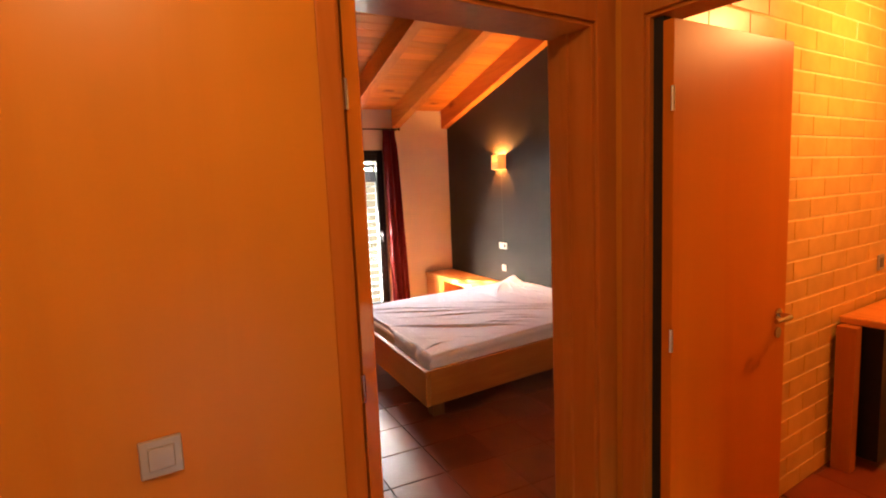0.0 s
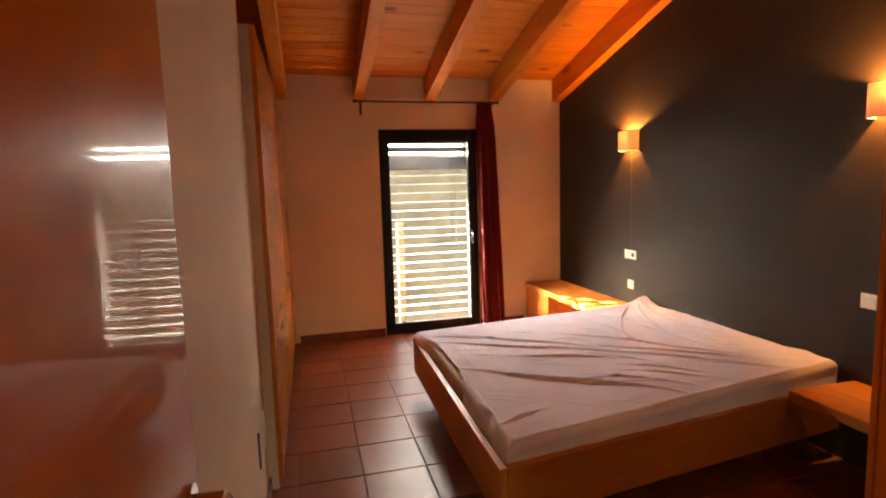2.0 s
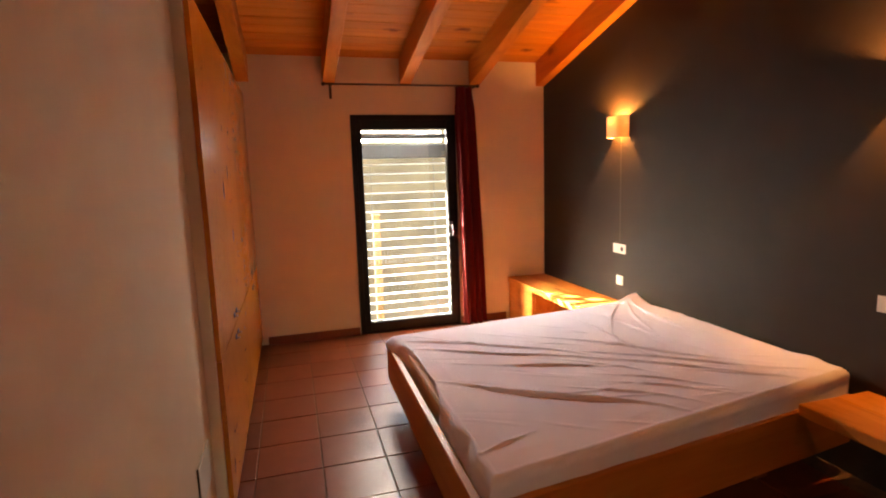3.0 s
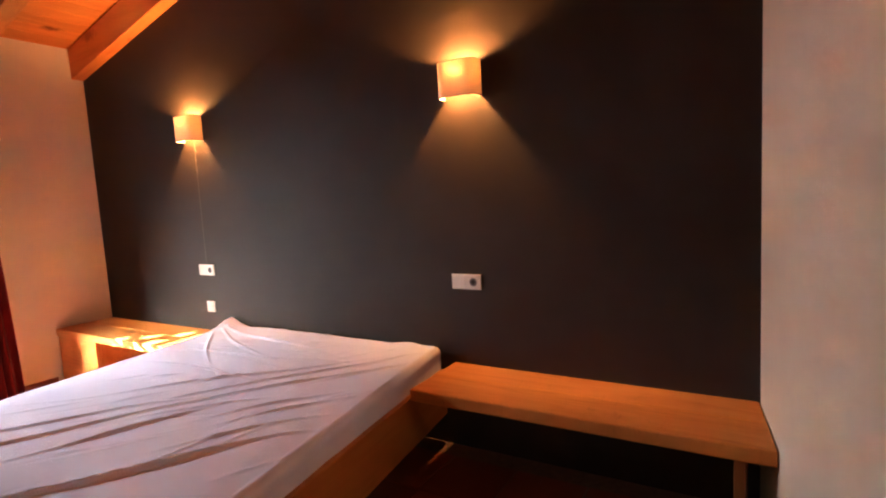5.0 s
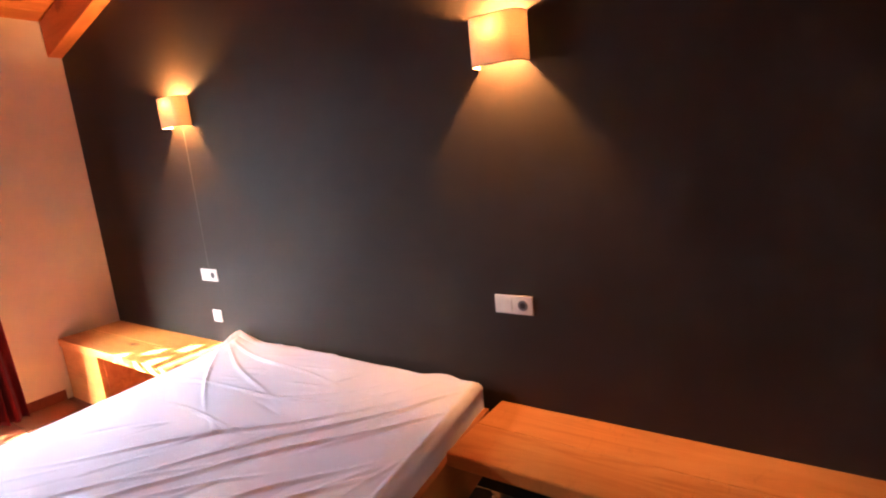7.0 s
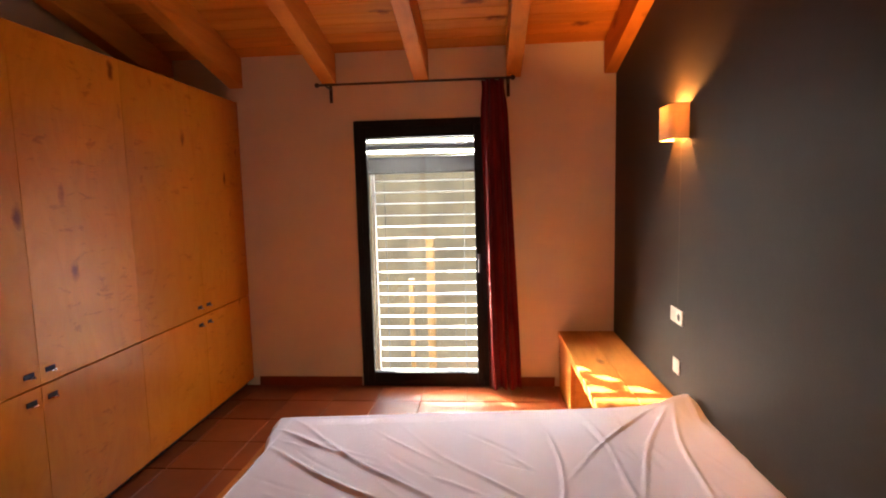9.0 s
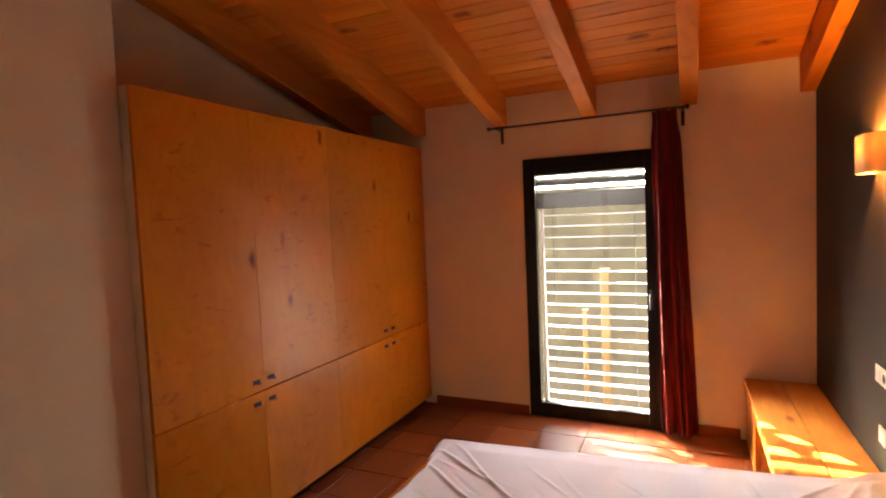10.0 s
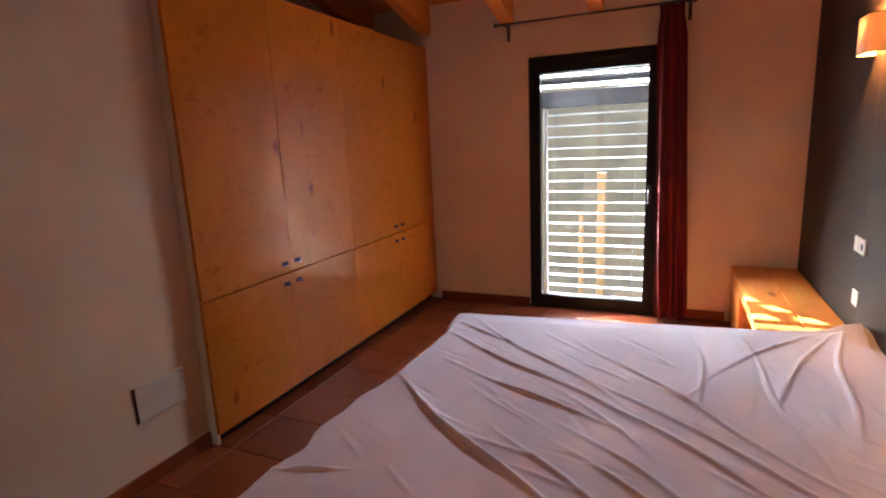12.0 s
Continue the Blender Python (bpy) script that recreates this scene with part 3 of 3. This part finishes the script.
# ---- wall lamps, sockets ----
def sconce(y):
    d = thing("wall_lamp", "lit wall lamp with a linen half shade", "wall lamp", "wall lamps over the bed", at=pose(XD, y, 1.852))
    bm = bmesh.new()
    w, dep, hh, t = 0.102, 0.088, 0.083, 0.003
    prof = [(0.0, -w)]
    for i in range(13):
        a = math.pi / 2 * i / 12
        prof.append((-(dep - 0.045) - 0.045 * math.sin(a), -w + 0.045 * (1 - math.cos(a))))
    prof += [(x, -yy) for x, yy in prof[::-1]]
    outer = [(bm.verts.new((x, yy, -hh)), bm.verts.new((x, yy, hh))) for x, yy in prof]
    inner = [(bm.verts.new((min(0.0, x + t), yy * (1 - t / w), -hh)), bm.verts.new((min(0.0, x + t), yy * (1 - t / w), hh))) for x, yy in prof]
    for a, b, c, e in zip(outer, outer[1:], inner, inner[1:]):
        bm.faces.new((a[0], b[0], b[1], a[1]))
        bm.faces.new((c[0], c[1], e[1], e[0]))
        bm.faces.new((a[1], b[1], e[1], c[1]))
        bm.faces.new((a[0], c[0], e[0], b[0]))
    part("shade", bm, M_SHADE, d, "glowing cream linen shade")
    for z in (-hh, hh):
        bm = bmesh.new()
        lo, hi = min(z, z * 0.965), max(z, z * 0.965)
        ring = [[bm.verts.new((x - 0.001, yy * 1.008, h)) for h in (lo, hi)] for x, yy in prof]
        for a, b in zip(ring, ring[1:]):
            bm.faces.new((a[0], b[0], b[1], a[1]))
        part("trim", bm, M_TRIM, d, "thin brown edging of the shade").modifiers.new("thickness", "SOLIDIFY").thickness = 0.0008
    part("backplate", boxed(-0.012, -0.04, -0.05, -0.001, 0.04, 0.05, bevel=0.003), M_PLASTIC, d)
    bm = disc(bmesh.new(), (-0.012, 0, 0.041), (-1, 0, 0), 0.012, 0.030, 14)
    part("lamp_holder", bm, M_PLASTIC, d)
    return d


for y in SCONCE_Y:
    sconce(y)


def socket(y, z, w, double):
    d = thing("wall_socket", "white plastic socket and switch plate" if double else "small white square wall switch", "socket", at=pose(XD, y, z))
    part("plate", boxed(-0.009, -w / 2, -0.038, -0.001, w / 2, 0.038, bevel=0.003), M_PLASTIC, d)
    part("insert", boxed(-0.012, (0.006 if double else -0.024), -0.026, -0.009, (0.062 if double else 0.024), 0.026, bevel=0.002), M_PLASTIC, d)
    if double:
        part("socket_well", disc(bmesh.new(), (-0.0102, -0.04, 0), (1, 0, 0), 0.021, 0.002), M_PACK, d, "grey round socket well")
        part("socket_rim", disc(bmesh.new(), (-0.0108, -0.04, 0), (1, 0, 0), 0.012, 0.002), M_SLOT, d)
    return d


socket(0.793, 0.872, 0.165, True)
socket(2.866, 0.880, 0.165, True)
socket(2.856, 0.619, 0.085, False)
tagged(part("filled_chase", boxed(XD - 0.0007, 2.862, 0.92, XD - 0.0002, 2.873, 1.765), M_CHASE), "filled cable chase in the dark wall", "wall repair")

# ---- curtain ----
def curtain():
    rod = thing("curtain_rod", "thin dark iron curtain rod above the balcony door", "curtain rod")
    yr, zr = 4.075, 2.352
    part("pole", tube(bmesh.new(), [(0.69, yr, zr), (2.12, yr, zr)], 0.009, 12), M_ROD, rod, )
    for x in (0.682, 2.128):
        bm = bmesh.new()
        bmesh.ops.create_uvsphere(bm, u_segments=12, v_segments=8, radius=0.018, matrix=Matrix.Translation((x, yr, zr)))
        part("finial", bm, M_ROD, rod)
    for x in (0.750, 2.10):
        bm = tube(bmesh.new(), [(x, yr, zr - 0.008), (x, YN - 0.008, zr - 0.008)], 0.007, 8)
        box(bm, x - 0.012, YN - 0.009, zr - 0.11, x + 0.012, YN - 0.001, zr + 0.02, bevel=0.002)
        part("bracket", bm, M_ROD, rod)
    c = thing("curtain", "long dark red curtain drawn aside on its rod", "curtain")
    bm = bmesh.new()
    cols, rowsn = 90, 60
    g = {}
    for j in range(rowsn + 1):
        q = j / rowsn
        z = 2.343 - q * 2.313
        half = 0.105 + 0.012 * q - 0.02 * math.exp(-((q - 0.02) / 0.05) ** 2)
        cx = 1.988 + 0.058 * q
        for i in range(cols + 1):
            s = i / cols
            x = cx + (s - 0.5) * 2 * half + 0.010 * math.sin(q * 3 + s * 11)
            yy = yr + 0.030 * math.sin(s * 2 * math.pi * 3.6 + 0.5 * math.sin(q * 4)) * (0.7 + 0.5 * q) + 0.006 * noise.noise(Vector((s * 6, q * 7, 1)))
            g[i, j] = bm.verts.new((x, yy, z))
    for j in range(rowsn):
        for i in range(cols):
            bm.faces.new((g[i, j], g[i + 1, j], g[i + 1, j + 1], g[i, j + 1]))
    cl = part("curtain_cloth", bm, M_CURTAIN, c, smooth=True)
    md = cl.modifiers.new("thickness", "SOLIDIFY")
    md.thickness = 0.003
    for i in range(7):
        bm = bmesh.new()
        bmesh.ops.create_cone(bm, cap_ends=False, segments=16, radius1=0.0145, radius2=0.0145, depth=0.005, matrix=Matrix.Translation((1.92 + 0.027 * i, yr, zr - 0.004)) @ Matrix.Rotation(math.pi / 2, 4, "Y"))
        ob = part("curtain_ring", bm, M_ROD, c)
        md = ob.modifiers.new("thickness", "SOLIDIFY")
        md.thickness = 0.003


curtain()

# ---- small things on the white wall ----
d = thing("cover_plate", "flat painted cover plate low on the white wall", "cover plate", at=pose(XL, 1.285, 0.388))
part("cover", boxed(0.001, -0.125, -0.08, 0.008, 0.125, 0.08, bevel=0.0015), M_PANEL, d)
# dark strip in place of the shadow along the plate's edge
part("shadow_gap", boxed(0.0005, -0.131, -0.082, 0.005, -0.1255, 0.082), M_SLOT, d)


def wall_vent():
    d = thing("wall_vent", "small brown-framed vent grille high on the white wall", "vent", at=pose(XL, 0.842, 2.62))
    for y0, z0, y1, z1 in ((-0.17, -0.13, 0.17, -0.105), (-0.17, 0.105, 0.17, 0.13), (-0.17, -0.105, -0.145, 0.105), (0.145, -0.105, 0.17, 0.105)):
        part("frame", boxed(0.001, y0, z0, 0.022, y1, z1, bevel=0.003), M_CASING, d)
    part("backing", boxed(0.0005, -0.144, -0.104, 0.004, 0.144, 0.104), M_SLOT, d)
    for k in range(6):
        part("slat", boxed(0.006, -0.144, -0.095 + 0.034 * k, 0.016, 0.144, -0.083 + 0.034 * k), M_SLOT, d)
    return d


wall_vent()

# ---- the bedroom doorway, in the door wall's own frame ----
def lining_set(name, a, b, h, v0, v1, frame_m, casing_sides, label, mat=M_CASING, cas=0.098, near=0.055):
    """Lining boards inside an opening from a to b, with flat architraves on the given faces."""
    d = thing(name, label, "door frame", kind="structure")
    part("lining", boxed(a - 0.03, v0 - 0.002, 0.0, a, v1 + 0.002, h, bevel=0.002, m=frame_m), mat, d)
    part("lining", boxed(b, v0 - 0.002, 0.0, b + 0.03, v1 + 0.002, h, bevel=0.002, m=frame_m), mat, d)
    part("lining", boxed(a - 0.03, v0 - 0.002, h, b + 0.03, v1 + 0.002, h + 0.03, bevel=0.002, m=frame_m), mat, d)
    for v, sg in casing_sides:
        for x0, x1 in ((a - 0.012 - near, a - 0.012), (b + 0.012, b + 0.012 + cas)):
            bm = boxed(x0, min(v, v + sg * 0.016), 0.0, x1, max(v, v + sg * 0.016), h + 0.012 + cas, bevel=0.004, m=frame_m)
            part("architrave", bm, mat, d)
        part("architrave", boxed(a - 0.012, min(v, v + sg * 0.016), h + 0.012, b + 0.012, max(v, v + sg * 0.016), h + 0.012 + cas, bevel=0.004, m=frame_m), mat, d)
    part("door_stop", boxed(a, -0.10, 0.0, a + 0.012, -0.06, h, bevel=0.002, m=frame_m), mat, d)
    part("door_stop", boxed(b - 0.012, -0.10, 0.0, b, -0.06, h, bevel=0.002, m=frame_m), mat, d)
    return d


lining_set("door_frame_1", DL, DR, DH, -0.2, 0.0, F, ((-0.203, -1), (0.003, 1)), "orange-brown wooden frame of the bedroom doorway")


def lever(parent, x, y, z, sx, sy):
    """A chrome lever handle on a door face: sx the way the lever points, sy out of the face."""
    bm = disc(bmesh.new(), (x, y, z), (0, sy, 0), 0.025, 0.007)
    tube(bm, [(x, y, z), (x, y + sy * 0.05, z), (x + sx * 0.012, y + sy * 0.056, z), (x + sx * 0.12, y + sy * 0.056, z)], 0.009, 12)
    disc(bm, (x, y, z - 0.075), (0, sy, 0), 0.022, 0.006)
    return part("handle", bm, M_CHROME, parent, "chrome lever handle")


def leaf(name, label, width, height, at, facing, veneer):
    """A flush door leaf, hinged at the local origin, reaching along +x, its faces towards y."""
    d = tagged(part(name, boxed(0.0, -0.02, 0.008, width, 0.02, height, bevel=0.002), veneer), label, "door", "", "structure")
    d.matrix_world = at
    lever(d, width - 0.06, 0.02, 1.03, -1, 1)
    lever(d, width - 0.06, -0.02, 1.03, -1, -1)
    for z in (0.25, 1.05, 1.85):
        part("hinge", tube(bmesh.new(), [(-0.006, facing * 0.022, z - 0.04), (-0.006, facing * 0.022, z + 0.04)], 0.007, 10), M_CHROME, d)
    return d


leaf("door_1", "glossy orange-brown veneered bedroom door standing open", 0.73, 2.10, F @ pose(DL + 0.048, -0.155, 0, 0, 0, 82), 1, M_VENEER)

# hall panelling and switch
panel = structure("wall_panel", boxed(-1.9, -0.218, 0.0, DL - 0.0674, -0.201, 2.6, bevel=0.002, m=F), M_HALLWOOD, "smooth orange-brown veneered hall panelling", "wall panel")


def hall_switch(u, z):
    d = thing("light_switch", "silver-grey square light switch on the wood panelling", "light switch", at=F @ pose(u, -0.2185, z))
    part("plate", boxed(-0.042, -0.010, -0.042, 0.042, 0.0, 0.042, bevel=0.003), M_SWITCH, d)
    part("rocker", boxed(-0.026, -0.015, -0.026, 0.026, -0.010, 0.026, bevel=0.003), M_SWITCH, d)
    return d


hall_switch(-0.965, 1.045)

# ---- hall and bathroom ----
HU = 0.545                                    # hall's side wall, along the door wall
BV0, BV1 = -1.14, -0.355                       # bathroom doorway along that wall
bm = bmesh.new()
box(bm, HU, BV1 + 0.03, -0.1, HU + 0.12, -0.203, 2.6, m=F)
box(bm, HU, -3.2, -0.1, HU + 0.12, BV0 - 0.03, 2.6, m=F)
box(bm, HU, BV0 - 0.03, DH + 0.03, HU + 0.12, BV1 + 0.03, 2.6, m=F)
structure("wall_hall_side", bm, M_HALLWOOD, "veneered hall wall with the bathroom doorway", "wall")
G = F @ pose(HU + 0.12, 0, 0, 0, 0, 90)       # along +v, faces the hall at local y = +0.12
bath_frame = lining_set("door_frame_2", BV0, BV1, DH, 0.0, 0.12, G, ((0.123, 1),), "orange-brown wooden frame of the bathroom doorway", cas=0.088)
# black strip stands in for the shade in the hinge-side gap
part("seal", boxed(BV1 - 0.036, 0.06, 0.0, BV1 - 0.0005, 0.10, DH - 0.001, m=G), M_SLOT, bath_frame, "black strip standing in for the shaded gap on the hinge side")
leaf("door_2", "orange-brown veneered bathroom door standing open", 0.74, 2.10, F @ pose(HU + 0.012, BV1 - 0.06, 0, 0, 0, -2), -1, M_BATHDOOR)
structure("wall_bath_far", boxed(3.6, -3.2, -0.1, 3.75, -0.203, 2.6, m=F), M_BRICKJOINT, "far bathroom wall", "wall")
bm = bmesh.new()
box(bm, -2.0, -3.35, -0.1, -0.72, -3.2, 2.6, m=F)
box(bm, 0.08, -3.35, -0.1, 3.75, -3.2, 2.6, m=F)
box(bm, -0.72, -3.35, 0.62, 0.08, -3.2, 2.6, m=F)
box(bm, -0.72, -3.35, -0.1, 0.08, -3.2, 0.06, m=F)
structure("wall_hall_back", bm, M_WHITE, "wall closing the hall behind", "wall")
structure("wall_hall_left", boxed(-2.05, -3.2, -0.1, -1.9, -0.2, 2.6, m=F), M_WHITE, "wall closing the hall", "wall")
structure("ceiling_hall", boxed(-2.05, -3.35, 2.6, 3.75, -0.203, 2.7, m=F), M_BOARD, "hall ceiling of pine boards", "ceiling")
brick_wall = structure("wall_bath", boxed(HU + 0.125, -0.30, 0.0, 3.6, -0.205, 2.6, m=F), M_BRICKJOINT, "bathroom wall of honey-coloured glazed bricks", "wall")


def vanity():
    d = thing("vanity", "dark bathroom vanity with an orange wooden top", "vanity", at=F)
    part("top", boxed(2.22, -0.56, 0.79, 3.1, -0.32, 0.83, bevel=0.008), M_BENCH, d)
    part("side_panel", boxed(2.23, -0.42, 0.0, 2.16, -0.33, 0.789, bevel=0.003), M_CASING, d)
    part("body", boxed(2.27, -0.50, 0.06, 3.08, -0.34, 0.785, bevel=0.003), M_FRAME, d)
    return d


vanity()
d = thing("wall_socket", "small grey socket plate on the glazed bricks", "socket", at=F @ pose(2.80, -0.3028, 1.05))
part("plate", boxed(-0.042, -0.010, -0.045, 0.042, 0.0, 0.045, bevel=0.003), M_SWITCH, d)
part("insert", boxed(-0.026, -0.013, -0.028, 0.026, -0.010, 0.028, bevel=0.002), M_PACK, d)
point_light("bath_bulb", F @ Vector((2.1, -1.0, 2.45)), 1.5, (1.0, 0.5, 0.16), 0.09)
point_light("hall_bulb", F @ Vector((-1.0, -1.2, 2.48)), 0.66, (1.0, 0.66, 0.33), 0.05)


def downlight(u, v):
    d = thing("ceiling_light", "small round ceiling light in the hall", "ceiling light", at=F @ pose(u, v, 2.6))
    part("ring", disc(bmesh.new(), (0, 0, -0.012), (0, 0, 1), 0.06, 0.011, 24), M_CHROME, d)
    return d


downlight(-1.0, -1.2)

# ---- outside ----
bm = bmesh.new()
g = {}
for i in range(61):
    for j in range(61):
        x, y = -400 + i * 800 / 60, 500 * ((j - 20) / 40) ** 3 + 13 * (j - 20) / 40 + (0 if j > 20 else -60 * (20 - j) / 20)
        rise = max(0.0, y - 13) * 0.92
        g[i, j] = bm.verts.new((x, y, -3.0 + min(rise, 12) + (1.5 * noise.noise(Vector((x / 30, y / 30, 0))) if y > 20 else 0.0)))
for i in range(60):
    for j in range(60):
        bm.faces.new((g[i, j], g[i + 1, j], g[i + 1, j + 1], g[i, j + 1]))
structure("ground", bm, M_EARTH, "ochre scrubby ground rising to a hillside", "ground")
structure("balcony_floor", boxed(WX0 - 0.1, YN + 0.281, -0.16, WX1 + 0.1, YN + 0.45, -0.02), M_PAVING, "narrow stone ledge outside the balcony door", "ledge")


def timber_post(x, w, z, label):
    d = thing("timber_post", label, "post", "posts outside the window", at=pose(x, 5.60, -3.02))
    part("shaft", boxed(0.0, 0.0, 0.0, w, w, z + 3.02, bevel=0.006), M_POST, d)
    part("post_cap", boxed(-0.006, -0.006, z + 3.02, w + 0.006, w + 0.006, z + 3.038, bevel=0.004), M_POST, d)
    return d


timber_post(0.52, 0.07, 1.90, "tall slim pale timber post outside the balcony door")
timber_post(1.10, 0.05, 0.62, "shorter pale timber post outside the balcony door")
timber_post(1.29, 0.085, 1.05, "pale timber post outside the balcony door")


def pergola():
    """An unseen roofed pergola, added to keep sun off the upper part of the window."""
    d = thing("pergola", "unseen roofed timber pergola added to shade the upper window", "pergola", at=pose(1.5, 7.1, -3.02))
    part("canopy", boxed(-6.0, -1.0, 6.10, 4.0, 0.5, 6.24, bevel=0.01), M_POST, d)
    for x in (-5.8, 3.65):
        part("post", boxed(x, -0.07, 0.0, x + 0.14, 0.07, 6.099, bevel=0.008), M_POST, d)
    return d


pergola()

# ---- floor tiles ----
TP, TX0, TY0 = 0.338, 0.74 - 0.338 * 9, 1.86 - 0.338 * 19
tile_mesh = None
for i in range(17):
    for j in range(27):
        x, y = TX0 + i * TP, TY0 + j * TP
        if x + TP > XD + 0.1 or x + TP < -2.0 or y + TP < -3.6 or y > YN:
            continue
        if x + TP < -0.1 and y > -0.9:
            continue
        if tile_mesh is None:
            t = part("tile", boxed(0.003, 0.003, -0.012, TP - 0.003, TP - 0.003, 0.0, bevel=0.0015, seg=1), M_TILE, floor)
            tile_mesh = t.data
        else:
            t = new("tile", tile_mesh)
            t.parent = floor
        t.location = (x, y, 0.0005 * math.sin(i * 3.1 + j * 1.7))

# ---- glazed bricks of the bathroom wall ----
brick_mesh = None
BL, BH = 0.30, 0.098
for r in range(26):
    for c in range(10):
        u = HU + 0.13 + c * BL - (BL / 2 if r % 2 else 0.0)
        if u < HU + 0.125 or u + BL > 3.6:
            continue
        if brick_mesh is None:
            b = part("brick", boxed(0.0025, -0.0025, 0.005, BL - 0.0025, 0.006, BH - 0.005, bevel=0.0015, seg=1), M_BRICK, brick_wall)
            brick_mesh = b.data
        else:
            b = new("brick", brick_mesh)
            b.parent = brick_wall
        b.matrix_world = F @ pose(u, -0.30, r * BH)
